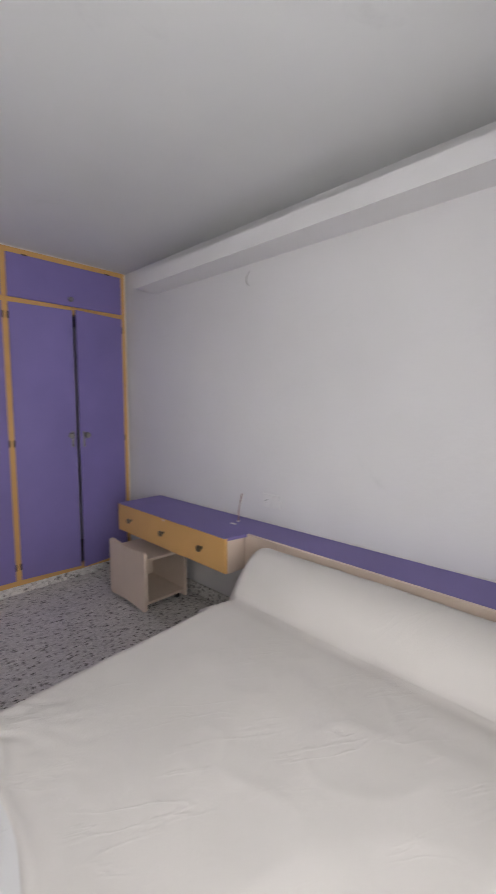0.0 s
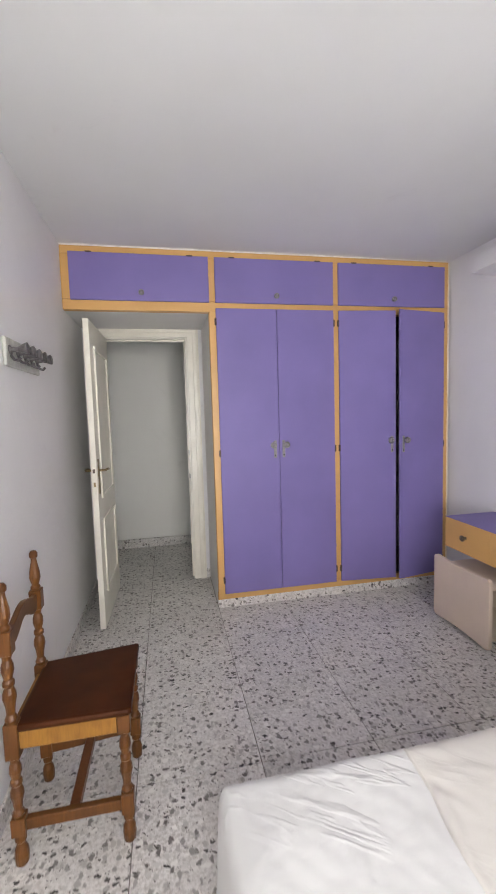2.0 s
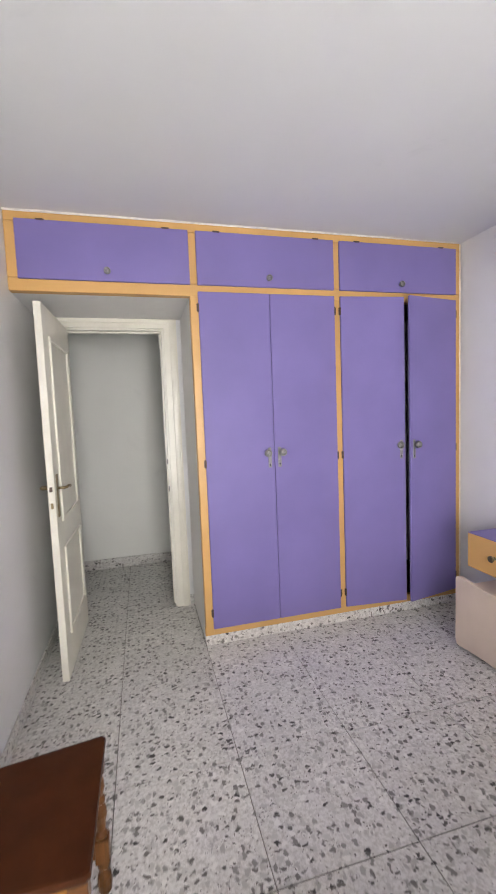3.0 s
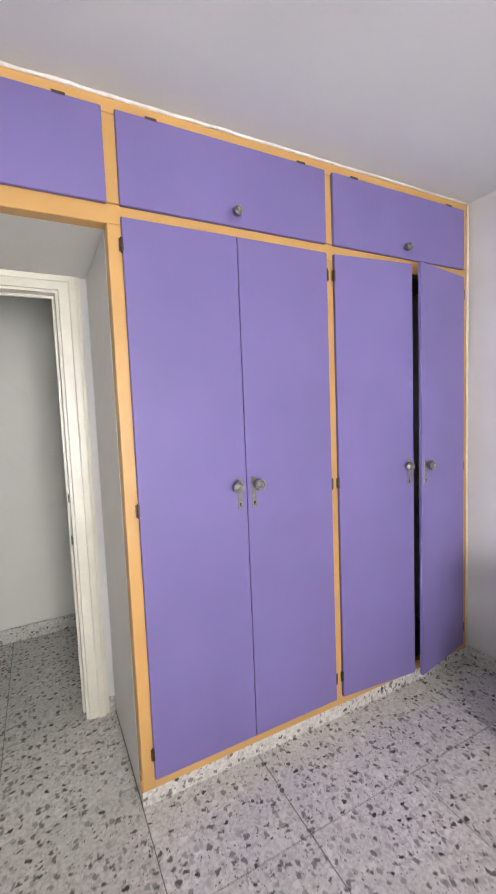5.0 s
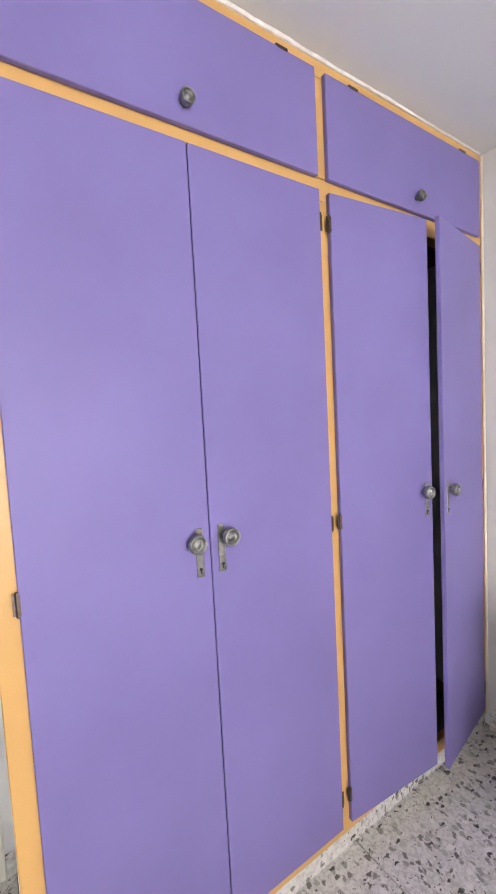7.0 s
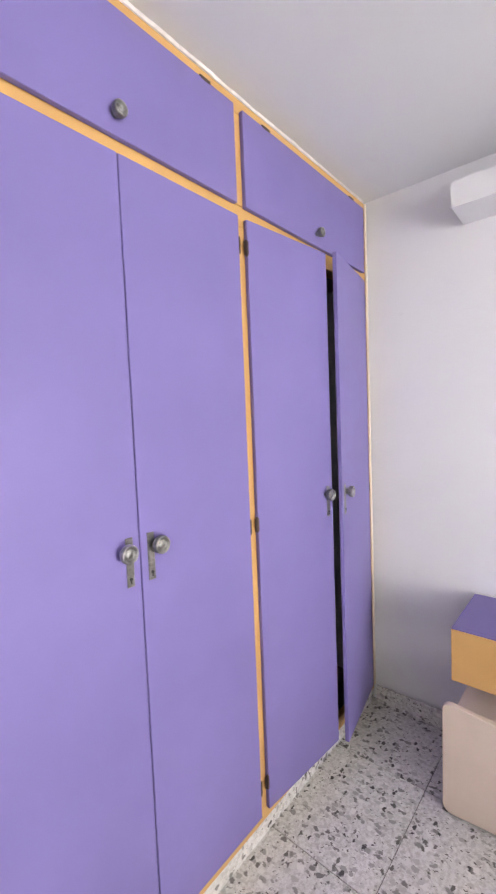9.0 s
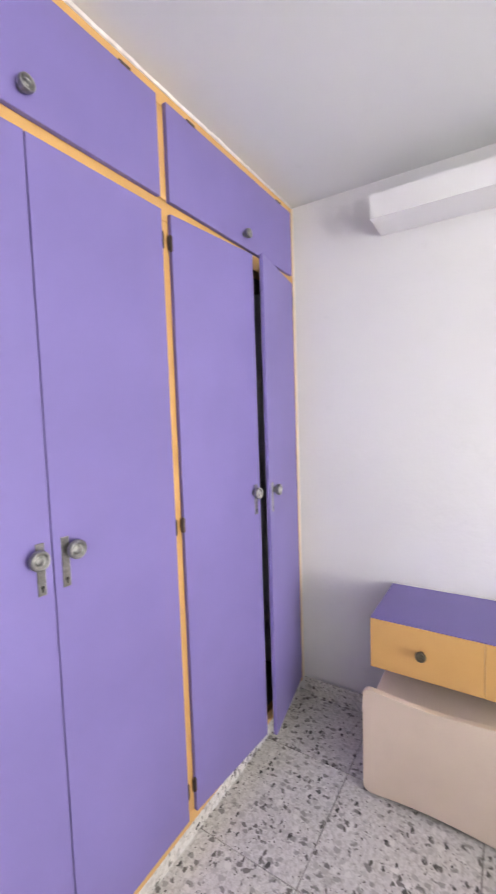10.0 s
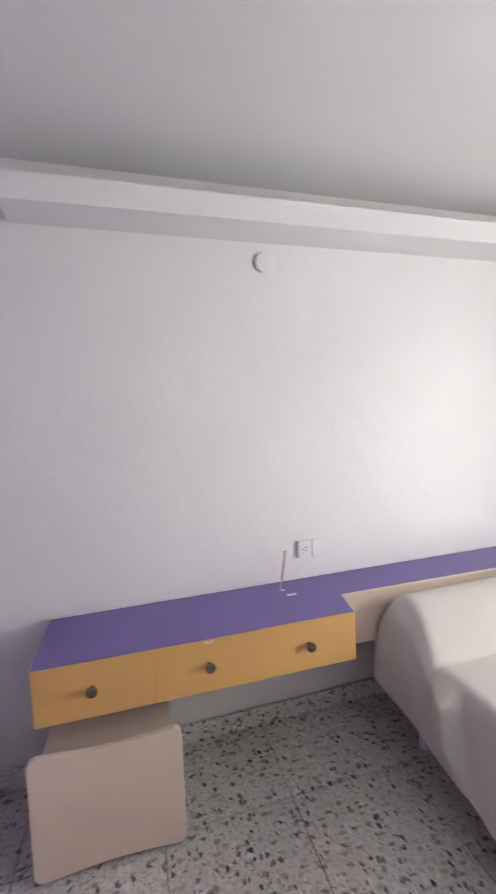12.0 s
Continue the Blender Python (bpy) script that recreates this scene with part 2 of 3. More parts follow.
def mesh_of(name, bm, material, smooth=False):
    me = bpy.data.meshes.new(name)
    bm.to_mesh(me)
    bm.free()
    me.materials.append(material)
    if smooth:
        for p in me.polygons:
            p.use_smooth = True
    return me


def part(name, bm, material, parent, label="", at=(0, 0, 0), rz=0.0, smooth=False):
    """Link a bmesh (in the parent's own coordinates) as one mesh under a thing or a part."""
    ob = new(name, mesh_of(name, bm, material, smooth))
    ob.parent = parent
    ob.location = at
    ob.rotation_euler = (0, 0, radians(rz))
    return tagged(ob, label)


def thing(name, at, label, category, group="", kind="", rz=0.0):
    ob = new(name)
    ob.empty_display_size = 0.1
    ob.location, ob.rotation_euler = at, (0, 0, radians(rz))
    return tagged(ob, label, category, group, kind)


def struct(name, bm, material, label, category):
    return tagged(new(name, mesh_of(name, bm, material)), label, category, kind="structure")


def B(*a, **k):
    return box(bmesh.new(), *a, **k)


# ---------------------------------------------------------------- structure
WX0, WX1, WZ0, WZ1 = -2.42, -1.18, 0.30, 2.12         # window opening
DX0, DX1, DZ = -2.63, -1.972, 2.02                      # door opening
HX0, HX1 = -3.7, -0.6                                   # corridor ends

floor = struct("floor", B(HX0 - 0.2, XR + 0.4, YB - 0.3, YH + 0.2, -0.25, -0.006), M["grout"], "speckled grey terrazzo tile floor with thin dark joints", "floor")
struct("ceiling", B(XL - 0.3, XR + 0.4, YB - 0.3, YF + 0.12, CEIL, CEIL + 0.2), M["ceiling"], "plain white painted plaster ceiling", "ceiling")
struct("ceiling_corridor", B(HX0 - 0.2, HX1 + 0.2, YF + 0.125, YH + 0.2, CEIL, CEIL + 0.2), M["ceiling"], "white ceiling of the corridor", "ceiling")
bm = prism(bmesh.new(), [(wall_x(YF + 0.12), YF + 0.12), (XR + 0.4, YF + 0.12), (XR + 0.4, YB - 0.3), (wall_x(YB - 0.3), YB - 0.3)], 0, CEIL, "z")
struct("wall_right", bm, M["wall"], "white glossy painted bedroom wall", "wall")
struct("wall_left", B(XL - 0.3, XL, YB - 0.3, YF, 0, CEIL), M["wall"], "white painted bedroom wall with the door at its end", "wall")
bm = bmesh.new()
box(bm, XL, WX0, YB - 0.3, YB, 0, CEIL)
box(bm, WX1, wall_x(YB) + 0.02, YB - 0.3, YB, 0, CEIL)
box(bm, WX0, WX1, YB - 0.3, YB, WZ1, CEIL)
box(bm, WX0, WX1, YB - 0.3, YB, 0, WZ0)
struct("wall_window", bm, M["wall"], "white wall with the tall daylight window", "wall")
bm = bmesh.new()
box(bm, HX0, DX0 - 0.03, YF, YF + 0.12, 0, CEIL)
box(bm, DX1 + 0.03, XR + 0.05, YF, YF + 0.12, 0, CEIL)
box(bm, DX0 - 0.03, DX1 + 0.03, YF, YF + 0.12, DZ + 0.03, CEIL)
struct("wall_door", bm, M["wall"], "white wall that holds the bedroom door", "wall")
bm = bmesh.new()
box(bm, HX0 - 0.2, HX1 + 0.2, YH, YH + 0.2, 0, CEIL)
struct("wall_corridor", bm, M["hall"], "pale grey-white corridor wall", "wall")
struct("wall_corridor_end", B(HX0 - 0.2, HX0, YF, YH, 0, CEIL), M["hall"], "pale end wall of the corridor", "wall")
struct("wall_corridor_end_far", B(HX1, HX1 + 0.2, YF + 0.12, YH, 0, CEIL), M["hall"], "pale end wall of the corridor", "wall")
# terrazzo skirtings
struct("baseboard", prism(bmesh.new(), [(wall_x(0) - 0.012, -0.001), (wall_x(0) - 0.0005, -0.001), (wall_x(YB) - 0.0005, YB), (wall_x(YB) - 0.012, YB)], 0, 0.085, "z"), M["terrazzo"], "low terrazzo skirting along the white wall", "baseboard")
struct("baseboard_left", B(XL, XL + 0.012, YB, YF - 0.001, 0, 0.080, bevel=0.003), M["terrazzo"], "low terrazzo skirting along the white wall behind the chair", "baseboard")
struct("baseboard_corridor", B(HX0, HX1, YH - 0.014, YH, 0, 0.095, bevel=0.003), M["terrazzo"], "low terrazzo skirting in the corridor", "baseboard")

# balcony window, two glazed leaves
win = thing("window_1", ((WX0 + WX1) / 2, YB - 0.12, WZ0), "tall white two-leaf window letting in daylight", "window", kind="structure")
w2, hh = (WX1 - WX0) / 2, WZ1 - WZ0
bm = bmesh.new()
box(bm, -w2, -w2 + 0.05, -0.03, 0.03, 0, hh)
box(bm, w2 - 0.05, w2, -0.03, 0.03, 0, hh)
box(bm, -w2 + 0.05, w2 - 0.05, -0.03, 0.03, hh - 0.05, hh)
box(bm, -w2 + 0.05, w2 - 0.05, -0.03, 0.03, 0, 0.05)
box(bm, -0.035, 0.035, -0.028, 0.028, 0.05, hh - 0.05)
part("window_frame", bm, M["white"], win)
for s in (-1, 1):
    g = part("pane", B(min(s * 0.035, s * (w2 - 0.05)), max(s * 0.035, s * (w2 - 0.05)), -0.004, 0.004, 0.05, hh - 0.05), M["glass"], win)
    g.visible_shadow = False
part("window_sill", B(-w2 + 0.002, w2 - 0.002, 0.035, 0.15, -0.0, 0.02), M["white"], win)

# cornice box along the right wall
bm = bmesh.new()
prism(bm, [(-0.150, 2.266), (-0.150, 2.362), (-0.128, 2.362), (-0.128, 2.290), (0.15, 2.282), (0.15, 2.255)], YB + 0.001, -0.415, "y")
for v in bm.verts:
    v.co.x -= 0.013 * (v.co.y + 0.415)
tagged(new("cornice", mesh_of("cornice", bm, M["wall"])), "white plaster cornice ledge running along the wall", "cornice", kind="structure")

# ---------------------------------------------------------------- doorway
door = thing("door_1", (DX0, YF, 0), "cream painted panel door standing open into the bedroom", "door", kind="structure")
bm = bmesh.new()
OW = DX1 - DX0
prism(bm, [(-0.03, 0), (-0.03, DZ + 0.03), (OW + 0.03, DZ + 0.03), (OW + 0.03, 0), (OW, 0), (OW, DZ), (0, DZ), (0, 0)], 0.0, 0.12, "y")
part("door_lining", bm, M["door"], door)
bm = bmesh.new()
prism(bm, [(-0.09, 0), (-0.09, DZ + 0.09), (OW + 0.105, DZ + 0.09), (OW + 0.105, 0), (OW + 0.012, 0), (OW + 0.012, DZ + 0.010), (-0.012, DZ + 0.010), (-0.012, 0)], -0.016, -0.001, "y", 0.004)
prism(bm, [(-0.075, 0), (-0.075, DZ + 0.072), (OW + 0.088, DZ + 0.072), (OW + 0.088, 0), (OW + 0.055, 0), (OW + 0.055, DZ + 0.045), (-0.045, DZ + 0.045), (-0.045, 0)], -0.028, -0.0161, "y", 0.005)
part("architrave", bm, M["door"], door)
bm = bmesh.new()
prism(bm, [(OW - 0.012, 0), (OW - 0.012, DZ - 0.012), (0.0, DZ - 0.012), (0.0, DZ - 0.0005), (OW - 0.0005, DZ - 0.0005), (OW - 0.0005, 0)], 0.055, 0.075, "y")
part("door_stop", bm, M["door"], door)
for z in (1.085, 0.885):
    part("strike_plate", B(OW - 0.007, OW - 0.0005, 0.010, 0.034, z - 0.020, z + 0.020, bevel=0.002), M["hookmetal"], door, "dark metal strike plate")

# leaf: local x runs from hinge to lock edge
LW, LT, LH = 0.705, 0.036, 2.015
leaf = part("door_leaf", B(0, LW, 0, LT, 0.008, LH, bevel=0.002), M["door"], door, at=(0.008, -0.012, 0), rz=-91.2)


def moulding(x0, x1, z0, z1, y, out):
    """A raised frame with a sunken field, on one face of the leaf."""
    bm = bmesh.new()
    w, ya, yb = 0.022, min(y, y + out * 0.012), max(y, y + out * 0.012)
    box(bm, x0, x1, ya, yb, z0, z0 + w, 0.004, 2)
    box(bm, x0, x1, ya, yb, z1 - w, z1, 0.004, 2)
    box(bm, x0, x0 + w, ya, yb, z0 + w, z1 - w, 0.004, 2)
    box(bm, x1 - w, x1, ya, yb, z0 + w, z1 - w, 0.004, 2)
    return bm


for z0, z1 in ((0.22, 0.72), (0.86, 1.86)):
    for y, out in ((LT, 1), (0, -1)):
        part("panel_moulding", moulding(0.11, LW - 0.11, z0, z1, y, out), M["door"], leaf)
for y, out in ((LT, 1), (0, -1)):
    hx = LW - 0.055
    part("handle_plate", B(hx - 0.019, hx + 0.019, min(y, y + out * 0.004), max(y, y + out * 0.004), 0.90, 1.13, bevel=0.0015), M["brass"], leaf, "narrow worn brass plate")
    bm = tube(bmesh.new(), [(hx, y, 1.055), (hx, y + out * 0.035, 1.055), (hx - 0.012, y + out * 0.046, 1.056), (hx - 0.05, y + out * 0.048, 1.058), (hx - 0.10, y + out * 0.046, 1.052), (hx - 0.118, y + out * 0.044, 1.046)], 0.0075, 10)
    part("lever", bm, M["brass"], leaf, "curved brass lever handle", smooth=True)
part("lock_face", B(LW - 0.0005, LW + 0.0012, 0.008, 0.028, 0.93, 1.11), M["door"], leaf)
part("lock_bolt", B(LW + 0.0012, LW + 0.004, 0.012, 0.024, 0.955, 0.985, bevel=0.001), M["brass"], leaf)
part("latch", B(LW + 0.0015, LW + 0.011, 0.011, 0.025, 1.045, 1.07, bevel=0.002), M["steel"], leaf)
for z in (0.25, 1.05, 1.8):
    part("hinge", lathe(bmesh.new(), [(0.006, z - 0.04), (0.007, z - 0.038), (0.007, z + 0.038), (0.006, z + 0.04)], 10), M["brass"], door, at=(0.004, -0.016, 0))

# ---------------------------------------------------------------- wardrobe
WF = 0.015                                              # face of the orange frame
ward = thing("wardrobe", (-1.385, WF, 0), "wall-wide built-in wardrobe, purple doors in an orange frame", "wardrobe")
OX = 1.385


def wpart(name, x0, x1, y0, y1, z0, z1, mat, label="", bevel=0.0):
    """A box of the wardrobe, given in room coordinates."""
    return part(name, B(x0 + OX, x1 + OX, y0 - WF, y1 - WF, z0, z1, bevel=bevel), mat, ward, label)


wpart("top_rail", XL + 0.001, wall_x(0) - 0.001, WF, WF + 0.03, 2.444, 2.4925, M["orange"], "", 0.002)
wpart("middle_rail", XL + 0.001, wall_x(0) - 0.001, WF + 0.001, WF + 0.055, 2.094, 2.160, M["orange"], "", 0.002)
wpart("bottom_rail", -1.840, wall_x(0) - 0.001, WF + 0.001, WF + 0.03, 0.062, 0.114, M["orange"], "", 0.002)
wpart("stile", XL + 0.001, -2.712, WF - 0.0005, WF + 0.029, 2.161, 2.443, M["orange"], "", 0.002)
wpart("stile", -1.835, -1.784, WF - 0.001, WF + 0.055, 0.064, 2.0938, M["orange"], "", 0.0025)
wpart("stile", -1.839, -1.784, WF - 0.0005, WF + 0.029, 2.161, 2.443, M["orange"], "", 0.002)
for z0, z1 in ((0.115, 2.0935), (2.161, 2.443)):
    wpart("stile", -0.946, -0.894, WF - 0.0005, WF + 0.029, z0, z1, M["orange"], "", 0.002)
    wpart("stile", -0.046, wall_x(0) - 0.001, WF - 0.0005, WF + 0.029, z0, z1, M["orange"], "", 0.002)
# carcass
wpart("side_panel", -1.836, -1.826, WF + 0.056, YF - 0.001, 0, 2.0935, M["wall"], "white panel lining the door recess")
wpart("soffit_panel", XL + 0.001, -1.8262, WF + 0.056, YF - 0.001, 2.094, 2.108, M["wall"], "white underside above the door recess")
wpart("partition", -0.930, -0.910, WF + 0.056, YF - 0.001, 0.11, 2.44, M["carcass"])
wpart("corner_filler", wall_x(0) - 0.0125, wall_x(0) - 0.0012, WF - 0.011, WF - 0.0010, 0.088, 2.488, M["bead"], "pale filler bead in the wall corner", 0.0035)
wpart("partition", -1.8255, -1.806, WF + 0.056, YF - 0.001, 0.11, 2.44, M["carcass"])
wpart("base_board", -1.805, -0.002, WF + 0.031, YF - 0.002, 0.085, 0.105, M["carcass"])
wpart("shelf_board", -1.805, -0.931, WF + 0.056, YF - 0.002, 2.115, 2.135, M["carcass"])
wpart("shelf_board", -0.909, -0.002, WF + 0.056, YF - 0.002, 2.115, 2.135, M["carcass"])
wpart("recess_skirting", -1.866, -1.8365, YF - 0.012, YF - 0.001, 0, 0.075, M["terrazzo"], "low terrazzo skirting in the door recess", 0.002)
wpart("plinth", -1.836, XR - 0.002, WF + 0.006, WF + 0.03, 0, 0.0615, M["terrazzo"], "speckled terrazzo plinth")
# lumpy filler between frame and ceiling
bm = bmesh.new()
N = 160
prev = None
for k in range(N + 1):
    x = XL + 0.002 + (XR - XL - 0.004) * k / N
    d = 0.002 + 0.006 * noise.noise(Vector((x * 9, 0, 3))) + 0.003 * noise.noise(Vector((x * 31, 2, 3)))
    dz = 0.0025 * noise.noise(Vector((x * 14, 5, 0)))
    dz += 0.0042 * max(0.0, (x + 1.2) / 1.2)
    d -= 0.004 * max(0.0, (x + 1.2) / 1.2)
    ring = [bm.verts.new(c) for c in ((x + OX, 0.012, 2.4925 + dz), (x + OX, -0.002 - d, 2.4925 + dz), (x + OX, -0.006 - d, 2.4995), (x + OX, 0.012, 2.4995))]
    if prev:
        for a in range(4):
            bm.faces.new((prev[a], prev[(a + 1) % 4], ring[(a + 1) % 4], ring[a]))
    prev = ring
bmesh.ops.recalc_face_normals(bm, faces=bm.faces[:])
part("filler_bead", bm, M["caulk"], ward, "uneven white filler under the ceiling")


def ring_knob(r, stem):
    """A flared round pull with a rim and a sunken centre; axis along -y, foot at y = 0."""
    prof = [(r * 0.50, 0.0), (r * 0.50, 0.002), (r * 0.44, 0.004), (r * 0.50, stem * 0.26), (r * 0.86, stem * 0.40), (r * 0.98, stem * 0.56), (r, stem * 0.84), (r * 0.96, stem * 0.96),
            (r * 0.88, stem), (r * 0.74, stem * 0.98), (r * 0.68, stem * 0.90), (r * 0.62, stem * 0.80), (r * 0.44, stem * 0.78), (r * 0.40, stem * 0.84), (r * 0.30, stem * 0.88), (r * 0.02, stem * 0.89)]
    return lathe(bmesh.new(), prof, 24, Matrix.Rotation(radians(90), 4, "X"))


DT = 0.0165                                             # door thickness


def wardrobe_door(x0, x1, z0, z1, hinge, angle, label=""):
    """A tall door; its own x = 0 is the hinge side."""
    w, h = x1 - x0, z1 - z0
    s = 1 if hinge == "left" else -1
    a, b = (0, w) if s > 0 else (-w, 0)
    d = part("door", B(a, b, 0, DT, 0, h, bevel=0.0018), M["purple"], ward, label, at=((x0 if s > 0 else x1) + OX, -WF - 0.0025, z0), rz=-s * angle)
    px = s * (w - 0.030)
    zc = 1.138 - z0
    part("lock_plate", B(px - 0.0105, px + 0.0105, -0.0025, 0.0003, zc - 0.063, zc + 0.060, bevel=0.001), M["pewter"], d, "grey metal lock plate")
    bm = lathe(bmesh.new(), [(0.0042, -0.0034), (0.0042, -0.002)], 12, Matrix.Translation((px, 0, zc - 0.043)) @ Matrix.Rotation(radians(90), 4, "X") @ Matrix.Translation((0, 0, 0.006)))
    box(bm, px - 0.002, px + 0.002, -0.0034, -0.0024, zc - 0.054, zc - 0.044)
    part("keyhole", bm, M["black"], d)
    part("knob", ring_knob(0.0235, 0.031), M["pewter"], d, "round grey metal knob", at=(px - s * 0.016, -0.0025, zc + 0.028), smooth=True)
    for hz in (h * 0.05, h * 0.505, h * 0.955):
        bm = lathe(bmesh.new(), [(0.0030, -0.026), (0.0042, -0.024), (0.0042, 0.024), (0.0030, 0.026)], 10)
        box(bm, min(0, -s * 0.009), max(0, -s * 0.009), 0.001, 0.0030, -0.022, 0.022)
        box(bm, min(0, s * 0.005), max(0, s * 0.005), -0.0045, -0.003, -0.022, 0.022)
        part("hinge", bm, M["steel"], d, "small steel hinge", at=(-s * 0.002, 0.0035, hz))
    return d


wardrobe_door(-1.790, -1.3655, 0.108, 2.116, "left", 0)
wardrobe_door(-1.3625, -0.940, 0.108, 2.116, "right", 0)
wardrobe_door(-0.900, -0.4685, 0.108, 2.116, "left", 5.0, "purple door slightly ajar")
wardrobe_door(-0.4655, -0.042, 0.108, 2.116, "right", 10.5, "purple door standing ajar")


def flap_door(x0, x1, z0, z1):
    w, h = x1 - x0, z1 - z0
    d = part("flap_door", B(-w / 2, w / 2, 0, DT, 0, h, bevel=0.0018), M["purple"], ward, at=((x0 + x1) / 2 + OX, -WF - 0.0025, z0))
    part("knob", ring_knob(0.0185, 0.031), M["pewter"], d, "round grey metal knob", at=(0.0, 0, 0.048), smooth=True)
    for s in (-1, 1):
        bm = lathe(bmesh.new(), [(0.003, -0.020), (0.004, -0.018), (0.004, 0.018), (0.003, 0.020)], 10, Matrix.Rotation(radians(90), 4, "Y"))
        box(bm, -0.018, 0.018, -0.004, -0.0025, -0.007, 0.0)
        part("hinge", bm, M["steel"], d, "small steel hinge", at=(s * w * 0.36, 0.002, h + 0.002))


flap_door(-2.717, -1.832, 2.153, 2.451)
flap_door(-1.790, -0.940, 2.153, 2.451)
flap_door(-0.900, -0.042, 2.153, 2.451)

# ---------------------------------------------------------------- wall-hung dressing unit and headboard shelf
unit = thing("drawer_unit", (-0.18, -1.05, 0.47), "wall-hung drawer unit with purple top and orange drawers", "drawers")
UX, UY, UZ = 0.18, 1.05, -0.47


def upart(name, x0, x1, y0, y1, z0, z1, mat, label="", bevel=0.0):
    return part(name, B(x0 + UX, x1 + UX, y0 + UY, y1 + UY, z0 + UZ, z1 + UZ, bevel=bevel), mat, unit, label)


TOP = 0.679
bm = bmesh.new()
outline = [(-0.3365, -0.454), (-0.3365, -1.634), (-0.190, -1.662), (-0.190, -3.40), (wall_x(-3.4) - 0.001, -3.40), (wall_x(-0.454) - 0.001, -0.454)]
prism(bm, [(a + UX, b + UY) for a, b in outline], TOP - 0.018 + UZ, TOP + UZ, "z", 0.0015)
box(bm, -0.3562 + UX, -0.3366 + UX, -1.2465 + UY, -0.454 + UY, TOP - 0.0046 + UZ, TOP + UZ, 0.0008)
box(bm, -0.3562 + UX, -0.3366 + UX, -1.636 + UY, -1.2470 + UY, TOP - 0.0022 + UZ, TOP + UZ, 0.0004)
part("top", bm, M["purple"], unit, "purple laminate top running on as headboard shelf")
upart("carcass", -0.334, -0.014, -1.620, -0.470, 0.476, TOP - 0.0185, M["cream"], "cream carcass")
upart("end_panel", -0.3370, -0.014, -1.6365, -1.6205, 0.474, TOP - 0.0188, M["cream"], "cream end panel")
upart("end_panel", -0.3370, -0.014, -0.4695, -0.4555, 0.474, TOP - 0.0188, M["cream"], "cream end panel")
upart("headboard", -0.209, -0.1905, -3.40, -1.640, 0.448, TOP - 0.001, M["cream"], "long cream headboard panel", 0.002)
ys = [-0.453, -0.8445, -1.2465, -1.637]
for k in range(3):
    y1, y0 = ys[k] - (0.0006, 0.0007, 0.0001)[k], ys[k + 1] + (0.0007, 0.0001, 0.0006)[k]
    drop = (0.0, 0.0, -0.0028)[k]
    dr = upart("drawer_front", -0.3560, -0.3380, y0, y1, 0.477 - drop, 0.6735 - drop, M["orange"], "orange lacquered drawer front", (0.0018, 0.0009, 0.0009)[k])
    yk = (-0.642, -1.043, -1.435)[k]
    prof = [(0.009, 0), (0.009, 0.003), (0.0065, 0.006), (0.0065, 0.014), (0.0155, 0.018), (0.0188, 0.023), (0.0188, 0.029), (0.0155, 0.032), (0.012, 0.030), (0.006, 0.031), (0.001, 0.033)]
    bm = lathe(bmesh.new(), prof, 20, Matrix.Rotation(radians(-90), 4, "Y"))
    part("knob", bm, M["bronze"], dr, "small round bronze knob", at=(-0.3560 + UX, yk + UY, 0.581 + UZ), smooth=True)
bm = bmesh.new()
for dy, dz, r in ((0.0, 0.0, 0.0075), (-0.011, 0.003, 0.006), (0.010, 0.004, 0.0055), (0.021, 0.001, 0.0035)):
    lathe(bm, [(r, 0), (r * 0.9, 0.0005)], 9, Matrix.Translation((-0.3560 + UX, -1.045 + dy + UY, 0.662 + dz + UZ)) @ Matrix.Rotation(radians(-90), 4, "Y") @ Matrix.Diagonal((0.7, 1.5, 1, 1)))
part("chipped_patch", bm, M["cream"], unit, "pale chipped patches on the drawer edge")
bm = prism(bmesh.new(), [(wall_x(-3.39) - 0.006 + UX, -3.39 + UY), (wall_x(-0.45) - 0.006 + UX, -0.45 + UY), (wall_x(-0.45) - 0.001 + UX, -0.45 + UY), (wall_x(-3.39) - 0.001 + UX, -3.39 + UY)], TOP + 0.0005 + UZ, TOP + 0.004 + UZ, "z")
part("back_bead", bm, M["caulk"], unit, "white bead against the wall")

# ---------------------------------------------------------------- rolling bedside cabinet
cab = thing("bedside_cabinet", (-0.24, -0.682, 0), "cream rolling bedside cabinet, open on one side, under the drawers", "cabinet")


def bowed_panel(y0, y1, z0, z1, x0, x1, sag, r):
    """A board with rounded corners, its top and bottom edges bowed inwards."""
    pts = []
    n = 12
    for k in range(n + 1):
        u = k / n
        pts.append((y0 + r + (y1 - y0 - 2 * r) * u, z1 - sag * math.sin(math.pi * u)))
    for k in range(1, 5):
        a = math.pi / 2 * (1 - k / 5)
        pts.append((y1 - r + r * math.cos(a), z1 - r + r * math.sin(a)))
    for k in range(0, 5):
        a = -math.pi / 2 * k / 5
        pts.append((y1 - r + r * math.cos(a), z0 + r + r * math.sin(a)))
    for k in range(n + 1):
        u = k / n
        pts.append((y1 - r - (y1 - y0 - 2 * r) * u, z0 + sag * math.sin(math.pi * u)))
    for k in range(1, 5):
        a = -math.pi / 2 - math.pi / 2 * k / 5
        pts.append((y0 + r + r * math.cos(a), z0 + r + r * math.sin(a)))
    for k in range(0, 5):
        a = math.pi - math.pi / 2 * k / 5
        pts.append((y0 + r + r * math.cos(a), z1 - r + r * math.sin(a)))
    return prism(bmesh.new(), pts, x0, x1, "x", 0.004)


